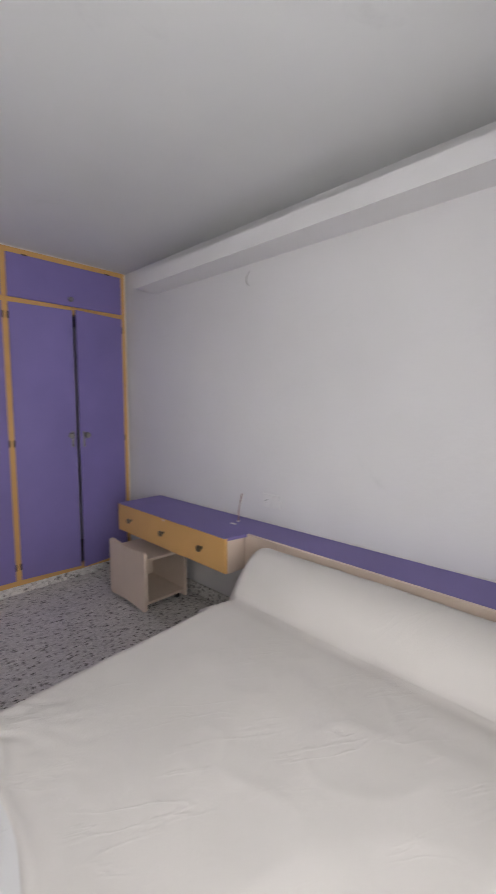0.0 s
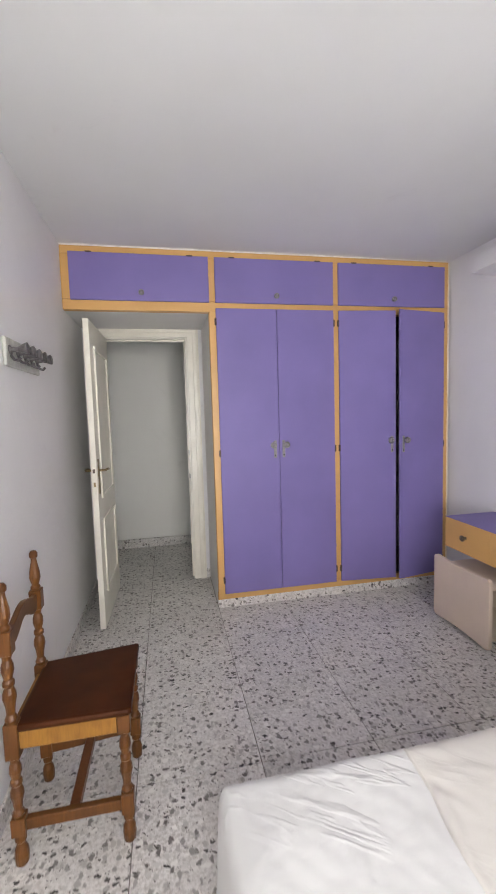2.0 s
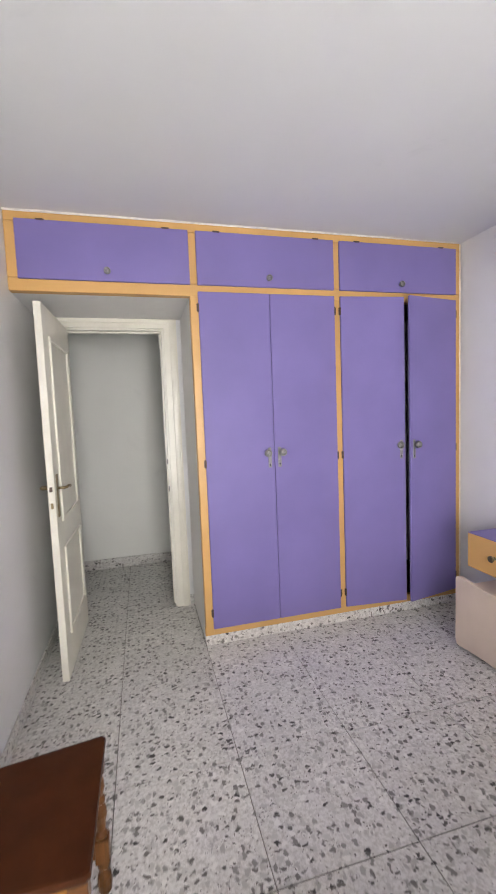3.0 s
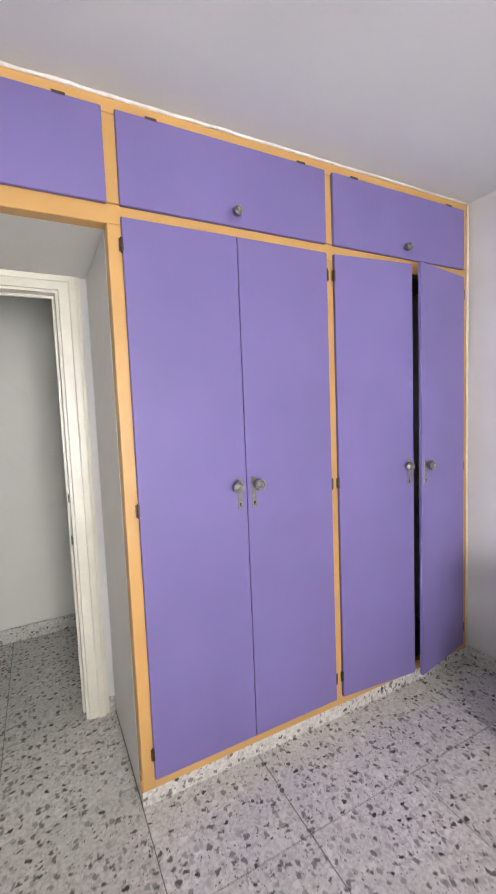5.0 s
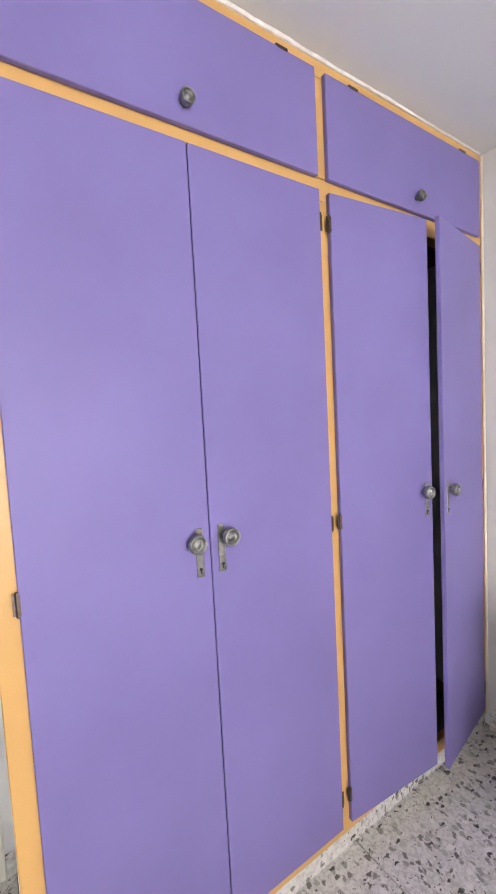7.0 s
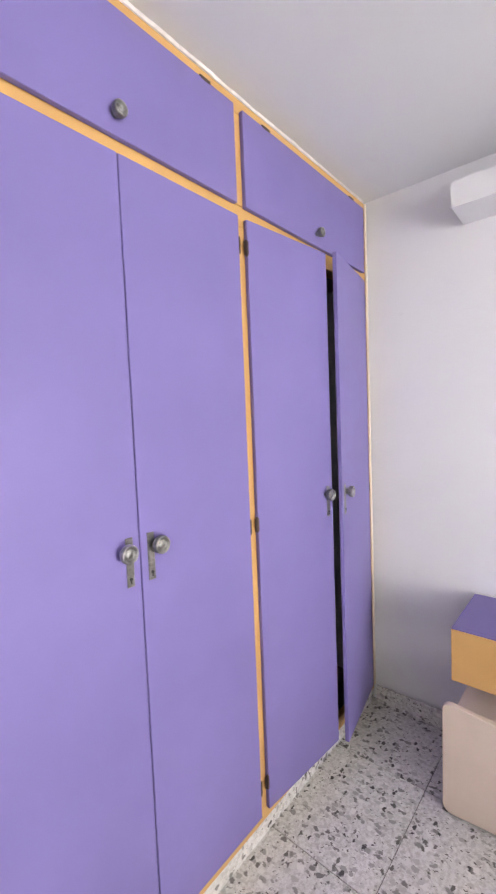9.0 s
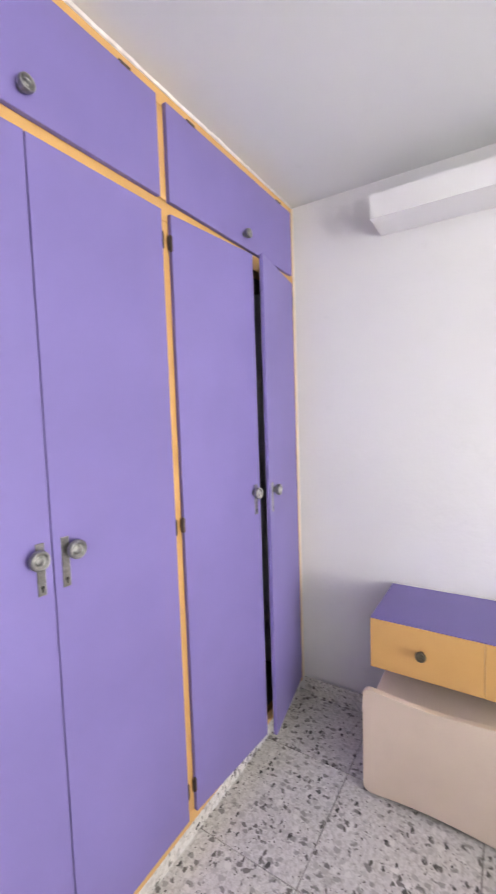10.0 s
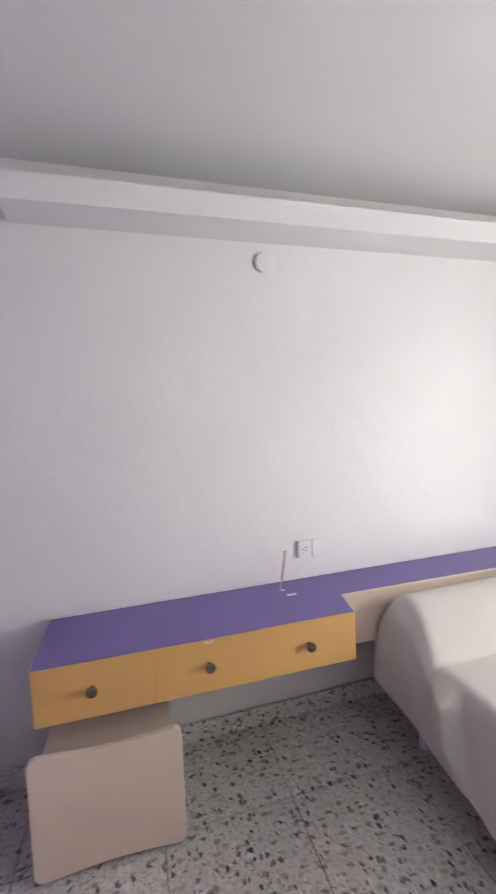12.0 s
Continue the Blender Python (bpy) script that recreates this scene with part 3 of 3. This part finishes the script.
part("front_panel", bowed_panel(-0.243, 0.243, 0.012, 0.428, -0.190, -0.166, 0.014, 0.030), M["cream"], cab, "cream front with bowed edges and rounded corners")
part("top_board", B(-0.1655, 0.150, -0.215, 0.215, 0.352, 0.370, bevel=0.001), M["cream"], cab)
part("bottom_board", B(-0.1655, 0.150, -0.215, 0.215, 0.052, 0.070, bevel=0.001), M["cream"], cab)
part("side_board", B(-0.1655, 0.150, 0.197, 0.215, 0.0705, 0.3515, bevel=0.001), M["cream"], cab)
part("back_board", B(0.1505, 0.170, -0.225, 0.225, 0.020, 0.385, bevel=0.002), M["cream"], cab)
for sx in (-0.13, 0.12):
    for sy in (-0.17, 0.17):
        c = part("castor", lathe(bmesh.new(), [(0.010, -0.011), (0.018, -0.010), (0.0185, 0.0), (0.018, 0.010), (0.010, 0.011)], 16, Matrix.Rotation(radians(90), 4, "X")), M["black"], cab, "small black castor", at=(sx, sy, 0.0187))
        part("fork", B(-0.008, 0.008, -0.015, 0.015, 0.0195, 0.0330), M["steel"], c)

# ---------------------------------------------------------------- bed
BX0, BX1 = -2.045, -0.215
BY1, BY0 = -1.885, -3.12
bed = thing("bed", ((BX0 + BX1) / 2, (BY0 + BY1) / 2, 0), "single bed base with mattress on metal legs by the headboard", "bed")
bw, bd = (BX1 - BX0) / 2, (BY1 - BY0) / 2
part("base", B(-bw + 0.02, bw, -bd + 0.02, bd - 0.02, 0.20, 0.27, bevel=0.006), M["mattress"], bed, "upholstered bed base")
part("mattress", B(-bw + 0.01, bw, -bd + 0.01, bd - 0.01, 0.2705, 0.440, bevel=0.04, seg=3), M["mattress"], bed, "pale mattress", smooth=True)
for sx in (-bw + 0.12, bw - 0.12):
    for sy in (-bd + 0.08, bd - 0.08):
        part("leg", lathe(bmesh.new(), [(0.018, 0), (0.020, 0.004), (0.020, 0.1995)], 14), M["white"], bed, "round pale metal leg", at=(sx, sy, 0))


def smoothstep(a, b, x):
    t = max(0.0, min(1.0, (x - a) / (b - a)))
    return t * t * (3 - 2 * t)


def cover_top(x, y):
    """Height of the spread: flat mattress, a bolster at the head, a shallow tuck before it."""
    u = (x + 0.345) / 0.175
    hump = 0.190 * max(0.0, 1 - u * u) ** (0.55 + 0.35 * smoothstep(-2.15, -1.90, y)) if abs(u) < 1 else 0.0
    dip = -0.008 * math.exp(-((x + 0.56) / 0.04) ** 2)
    fold = 0.009 * math.exp(-((x + 1.572 + 0.02 * noise.noise(Vector((0, y * 6, 9)))) / 0.018) ** 2) * smoothstep(-1.97, -2.06, y) * smoothstep(-3.0, -2.5, y)
    fold += 0.002 * math.exp(-((x + 1.60) / 0.03) ** 2)
    wob = 0.006 * noise.noise(Vector((x * 3.1, y * 2.3, 0.4))) + 0.0035 * noise.noise(Vector((x * 9, y * 6, 2.0)))
    crease = (1 - abs(noise.noise(Vector((x * 4.5 + 1.2 * y, y * 3.5 - 0.6 * x, 11.0))))) ** 8
    wob += 0.004 * crease * (0.5 + noise.noise(Vector((x * 2, y * 2, 21.0))))
    tug = math.exp(-((x + 1.50) / 0.16) ** 2) * smoothstep(-2.45, -2.0, y)
    wob += 0.004 * tug * noise.noise(Vector((x * 10 - y * 9, x * 26 + y * 30, 3.0)))
    foot = smoothstep(-1.58, -1.66, x)
    wob += foot * (0.0018 * noise.noise(Vector((x * 22 + y * 6, y * 9, 5.0))) + 0.0020 * noise.noise(Vector((x * 34 + y * 60, y * 18 - x * 8, 7.0))))
    wob += foot * 0.0022 * (1 - abs(noise.noise(Vector((x * 8 + y * 5, y * 24 - x * 14, 13.0))))) ** 6
    return 0.466 + 0.03 * smoothstep(-1.6, -0.7, x) + hump + dip + fold + wob


bm = bmesh.new()
NU, NV, DROP = 220, 170, 0.30
grid = []
for i in range(NU + 1):
    row = []
    u = BX0 - DROP + (BX1 - 0.002 - BX0 + DROP) * i / NU
    for j in range(NV + 1):
        v = BY0 - DROP + (BY1 - BY0 + 2 * DROP) * j / NV
        cx, cy = max(u, BX0), min(max(v, BY0), BY1)
        ex, ey = u - cx, v - cy
        L = max(abs(ex), abs(ey))
        z = cover_top(cx, cy)
        x, y = cx, cy
        # rounded shoulders
        edge = min(cx - BX0, BY1 - cy, cy - BY0)
        z -= 0.007 * (1 - smoothstep(0.0, 0.03, edge)) ** 2
        if L > 0:
            n = Vector((ex, ey))
            n.normalize()
            ang = math.atan2(ey, ex)
            out = 0.020 * (1 - math.exp(-L / 0.02))
            along = cx if abs(ey) >= abs(ex) else cy
            folds = 0.006 * math.sin(along * 13 + 1.3 * math.sin(along * 5)) + 0.008 * noise.noise(Vector((along * 7, L * 2, 1.7)))
            corner = min(abs(ex), abs(ey)) / L
            folds += 0.012 * corner * math.sin(ang * 9)
            f = L / DROP
            if abs(ey) > abs(ex):
                head = smoothstep(-0.67, -0.61, cx)
                ridge = -0.645 - 0.10 * f
                pleat = 0.075 * smoothstep(ridge - 0.016, ridge + 0.012, cx) * (1 - 0.8 * smoothstep(ridge + 0.01, ridge + 0.14, cx)) * smoothstep(0.03, 0.22, f) * (1 - 0.9 * smoothstep(0.55, 1.0, f)) * (ey > 0)
                out += pleat + (0.012 + 0.048 * smoothstep(-1.95, -1.3, cx) + folds) * ((1 - head) * f ** 1.3 + head * min(1.0, 1.05 * f))
            else:
                out += (0.010 + folds) * f
            x, y = cx + n.x * out, cy + n.y * out
            top_here = z
            hem = 0.165 + 0.13 * max(0.0, min(1.0, (cx + 0.88) / 0.63)) + 0.003 * math.sin(along * 6)
            z = top_here - (top_here - hem) * min(1.0, L / DROP)
        row.append((x, y, z))
    grid.append(row)
bm.free()
SPLIT = min(range(NU + 1), key=lambda i: abs(BX0 - DROP + (BX1 - 0.002 - BX0 + DROP) * i / NU + 1.585))


def cloth(i0, i1, lift):
    """One cloth of the made bed from the rows i0 to i1 of the drape; its edge wanders a little."""
    bm = bmesh.new()
    rows = []
    for i in range(i0, i1 + 1):
        near = smoothstep(26, 0, abs(i - SPLIT))
        rows.append([bm.verts.new((p[0] + near * (0.030 * noise.noise(Vector((0, p[1] * 4, 9))) + 0.13 * max(-0.9, min(0.25, p[1] + 2.1))), p[1], p[2] + lift)) for p in grid[i]])
    for a, b in zip(rows, rows[1:]):
        for j in range(NV):
            bm.faces.new((a[j], b[j], b[j + 1], a[j + 1]))
    edges = [[v.co.copy() for v in line] for line in ([r[0] for r in rows], [r[NV] for r in rows], rows[0], rows[-1])]
    return bm, edges


bm, edges = cloth(SPLIT, NU, 0.0012)
spread = tagged(new("bedspread", mesh_of("bedspread", bm, M["cover"], True)), "cream cotton bedspread draped over bed and bolster", "bedspread")
for line, hr in zip(edges[:3], (0.0034, 0.0034, 0.0010)):
    part("hem", tube(bmesh.new(), line[::2], hr, 6), M["cover"], spread, "rolled hem of the bedspread", smooth=True)
bm, edges = cloth(0, SPLIT + 4, 0.0)
sheet = tagged(new("bed_sheet", mesh_of("bed_sheet", bm, M["sheet"], True)), "wrinkled white sheet hanging over the foot of the bed", "sheet")
for line in edges[:3]:
    part("hem", tube(bmesh.new(), line[::2], 0.0035, 6), M["sheet"], sheet, "stitched hem of the sheet", smooth=True)
for ob in (spread, sheet):
    sol = ob.modifiers.new("thickness", "SOLIDIFY")
    sol.thickness, sol.offset = 0.0016, 1.0

# ---------------------------------------------------------------- chair
chair = thing("chair", (-2.500, -1.372, 0), "rustic turned-wood chair with dark brown leatherette seat", "chair")


def turned(h, blocks, r):
    """A turned spindle: square blocks at the joints, vase-and-ring turning between them."""
    bm = bmesh.new()
    for z0, z1 in blocks:
        box(bm, -r, r, -r, r, z0, z1, 0.003)
    cuts = [0.0] + [z for b in blocks for z in b] + [h]
    for a, b in zip(cuts[0::2], cuts[1::2]):
        if b - a < 0.02:
            continue
        d = b - a
        if a == 0.0:
            shape = [(0.62, 0.0), (0.95, 0.08), (1.05, 0.32), (0.95, 0.52), (0.62, 0.66), (0.60, 0.74), (0.85, 0.80), (0.85, 0.88), (0.7, 1.0)]
        elif b == h:
            shape = [(0.80, 0.0), (0.85, 0.06), (0.60, 0.12), (0.95, 0.30), (0.88, 0.45), (0.50, 0.72), (0.46, 0.80), (0.70, 0.84), (0.72, 0.93), (0.45, 0.99), (0.1, 1.0)]
        else:
            shape = [(0.75, 0.0), (0.92, 0.05), (0.60, 0.12), (0.72, 0.24), (0.98, 0.36), (0.92, 0.44), (0.62, 0.52), (0.85, 0.55), (0.85, 0.60), (0.60, 0.64), (0.90, 0.76), (0.85, 0.84), (0.60, 0.92), (0.78, 1.0)]
        lathe(bm, [(r * q, a + d * t) for q, t in shape], 14)
    return bm


FL, BK = 0.168, -0.160                                  # front and back leg lines (own x)
BACKY, FRONTY = (-0.160, 0.146), (-0.158, 0.182)
for y in BACKY:
    part("back_post", turned(0.912, [(0.105, 0.165), (0.360, 0.475), (0.690, 0.765)], 0.0205), M["postwood"], chair, at=(BK, y, 0), smooth=False)
for y in FRONTY:
    part("front_leg", turned(0.447, [(0.105, 0.175), (0.384, 0.4465)], 0.0205), M["postwood"], chair, at=(FL, y, 0))
# aprons and stretchers
part("apron", B(BK + 0.021, FL - 0.021, BACKY[0] - 0.012, BACKY[0] + 0.010, 0.388, 0.4465, bevel=0.002), M["wood"], chair)
bm = prism(bmesh.new(), [(BK + 0.021, BACKY[1] - 0.010), (FL - 0.021, FRONTY[1] - 0.010), (FL - 0.021, FRONTY[1] + 0.012), (BK + 0.021, BACKY[1] + 0.012)], 0.388, 0.4465, "z")
part("apron", bm, M["wood"], chair)
part("apron", B(FL - 0.010, FL + 0.012, FRONTY[0] + 0.021, FRONTY[1] - 0.021, 0.388, 0.4465, bevel=0.002), M["wood"], chair)
part("apron", B(BK - 0.010, BK + 0.010, BACKY[0] + 0.021, BACKY[1] - 0.021, 0.388, 0.4465, bevel=0.002), M["wood"], chair)
part("stretcher", B(BK + 0.021, FL - 0.021, BACKY[0] - 0.012, BACKY[0] + 0.012, 0.118, 0.156, bevel=0.003), M["postwood"], chair)
bm = prism(bmesh.new(), [(BK + 0.021, BACKY[1] - 0.012), (FL - 0.021, FRONTY[1] - 0.012), (FL - 0.021, FRONTY[1] + 0.012), (BK + 0.021, BACKY[1] + 0.012)], 0.118, 0.156, "z")
part("stretcher", bm, M["postwood"], chair)
part("cross_stretcher", B(-0.016, 0.016, BACKY[0] + 0.0125, 0.150, 0.120, 0.152, bevel=0.003), M["darkwood"], chair)
# scalloped back rail
pts = []
n = 20
y0, y1 = BACKY[0] + 0.021, BACKY[1] - 0.021
for k in range(n + 1):
    u = k / n
    pts.append((y0 + (y1 - y0) * u, 0.752 + 0.030 * math.sin(math.pi * u) ** 2))
for k in range(n + 1):
    u = 1 - k / n
    pts.append((y0 + (y1 - y0) * u, 0.700 + 0.022 * math.sin(math.pi * u) - 0.012 * math.sin(3 * math.pi * u)))
part("back_rail", prism(bmesh.new(), pts, BK - 0.009, BK + 0.009, "x", 0.003), M["postwood"], chair)
# padded seat
bm = bmesh.new()
prism(bm, [(BK + 0.010, BACKY[0] - 0.012), (BK + 0.022, BACKY[0] - 0.020), (FL + 0.018, FRONTY[0] - 0.026), (FL + 0.028, FRONTY[0] - 0.016),
           (FL + 0.028, FRONTY[1] + 0.020), (FL + 0.018, FRONTY[1] + 0.030), (BK + 0.022, BACKY[1] + 0.020), (BK + 0.010, BACKY[1] + 0.012)], 0.447, 0.470, "z", 0.009)
part("seat", bm, M["leather"], chair, "dark brown leatherette seat pad")

# ---------------------------------------------------------------- coat rack
rack = thing("coat_rack", (XL, -0.850, 1.668), "grey wall-mounted coat rack with dark metal hooks", "coat rack")
part("board", B(0.001, 0.016, -0.215, 0.215, -0.058, 0.058, bevel=0.004), M["rackboard"], rack)
for k in range(5):
    y = 0.172 - 0.086 * k
    h = part("hook", lathe(bmesh.new(), [(0.021, 0.0), (0.021, 0.004), (0.011, 0.008), (0.010, 0.030), (0.013, 0.040), (0.023, 0.062), (0.024, 0.068), (0.018, 0.071), (0.006, 0.070)], 18, Matrix.Translation((0.016, y, 0.008)) @ Matrix.Rotation(radians(84), 4, "Y")), M["hookmetal"], rack, "flared dark metal peg", smooth=True)
    bm = tube(bmesh.new(), [(0.017, y, -0.012), (0.030, y, -0.030), (0.044, y, -0.034), (0.054, y, -0.022)], 0.006, 8)
    part("lower_hook", bm, M["hookmetal"], h, smooth=True)

# ---------------------------------------------------------------- wall fittings
sock = thing("double_socket", (wall_x(-1.63), -1.63, 0.822), "white double wall socket with one blank plate", "socket")
for y, holes in ((0.037, True), (-0.037, False)):
    p = part("plate", B(-0.011, -0.0005, y - 0.0355, y + 0.0355, -0.042, 0.042, bevel=0.003, seg=2), M["white"], sock)
    if holes:
        part("socket_well", lathe(bmesh.new(), [(0.019, 0.0), (0.020, 0.0012), (0.017, 0.0016), (0.016, 0.0008)], 20, Matrix.Translation((-0.011, y, 0.0)) @ Matrix.Rotation(radians(-90), 4, "Y")), M["white"], p)
        for dy, dz in ((0.0095, 0), (-0.0055, 0.008), (-0.0055, -0.008)):
            part("pin_hole", lathe(bmesh.new(), [(0.0030, 0), (0.0030, 0.0012)], 10, Matrix.Translation((-0.0119, y + dy, dz)) @ Matrix.Rotation(radians(-90), 4, "Y")), M["black"], p)

disc = thing("junction_cover", (wall_x(-1.45), -1.452, 2.170), "round painted-over junction cover on the white wall", "cover")
part("disc", lathe(bmesh.new(), [(0.046, 0.0), (0.045, 0.0005), (0.040, 0.0010), (0.002, 0.0012)], 32, Matrix.Translation((-0.0005, 0, 0)) @ Matrix.Rotation(radians(-90), 4, "Y")), M["wall"], disc)
# thin crescent in grout colour: the cover's edge shadow, built as a strip
bm = bmesh.new()
arc = []
for k in range(15):
    a = radians(-78 + 156 * k / 14)
    arc.append((-0.0018, 0.0465 * math.cos(a), 0.0465 * math.sin(a)))
for k in range(14):
    w0, w1 = 0.0042 * math.sin(math.pi * (k + 0.05) / 14.1), 0.0042 * math.sin(math.pi * (k + 1.05) / 14.1)
    (x, ya, za), (_, yb, zb) = arc[k], arc[k + 1]
    vs = [bm.verts.new(c) for c in ((x, ya, za), (x, ya * (1 + w0 * 20), za * (1 + w0 * 20)), (x, yb * (1 + w1 * 20), zb * (1 + w1 * 20)), (x, yb, zb))]
    bm.faces.new(vs)
bmesh.ops.remove_doubles(bm, verts=bm.verts[:], dist=1e-5)
ret = bmesh.ops.extrude_face_region(bm, geom=bm.faces[:])
bmesh.ops.translate(bm, verts=[v for v in ret["geom"] if isinstance(v, bmesh.types.BMVert)], vec=(0.0015, 0, 0))
part("open_gap", bm, M["grout"], disc, "dark crescent standing in for the shadow along one edge")

cable = thing("cable_end", (-0.062, -1.437, TOP), "loose wire ends sticking up through the purple top", "cable")
part("brown_wire", tube(bmesh.new(), [(0, 0, 0), (0.001, -0.002, 0.06), (0.004, -0.012, 0.12), (0.009, -0.021, 0.178)], 0.0036, 8), M["wire_brown"], cable, smooth=True)
part("white_wire", tube(bmesh.new(), [(0.004, 0.004, 0), (0.003, 0.002, 0.06), (0.004, -0.020, 0.12), (0.010, -0.034, 0.178)], 0.0036, 8), M["wire_white"], cable, smooth=True)
part("grommet", lathe(bmesh.new(), [(0.011, 0), (0.011, 0.002), (0.006, 0.004)], 14), M["wire_white"], cable)
mark = thing("screw_plate", (-0.124, -1.457, TOP), "small white plate screwed to the purple top", "plate")
part("plate_strip", B(-0.008, 0.008, -0.022, 0.022, 0.0003, 0.0025, bevel=0.0006), M["wire_white"], mark)

# ---------------------------------------------------------------- floor tiles
g = 0.0018
tile_mesh = mesh_of("tile", B(g, TILE - g, g, TILE - g, -0.0055, 0.0, bevel=0.0012), M["terrazzo"])
x_first, y_first = -1.350 - TILE * 5, -0.847 - TILE * 7
for i in range(9):
    for j in range(13):
        tx, ty = x_first + i * TILE, y_first + j * TILE
        in_room = XL - TILE < tx < XR and ty < 0.7
        in_hall = ty + TILE > 0.6
        if not (in_room or in_hall) or tx > XR - 0.02 or ty > YH or ty < YB - 0.3:
            continue
        t = new("floor_tile", tile_mesh)
        t.parent = floor
        t.location = (tx, ty, 0.0004 * ((i * 7 + j * 3) % 3 - 2))
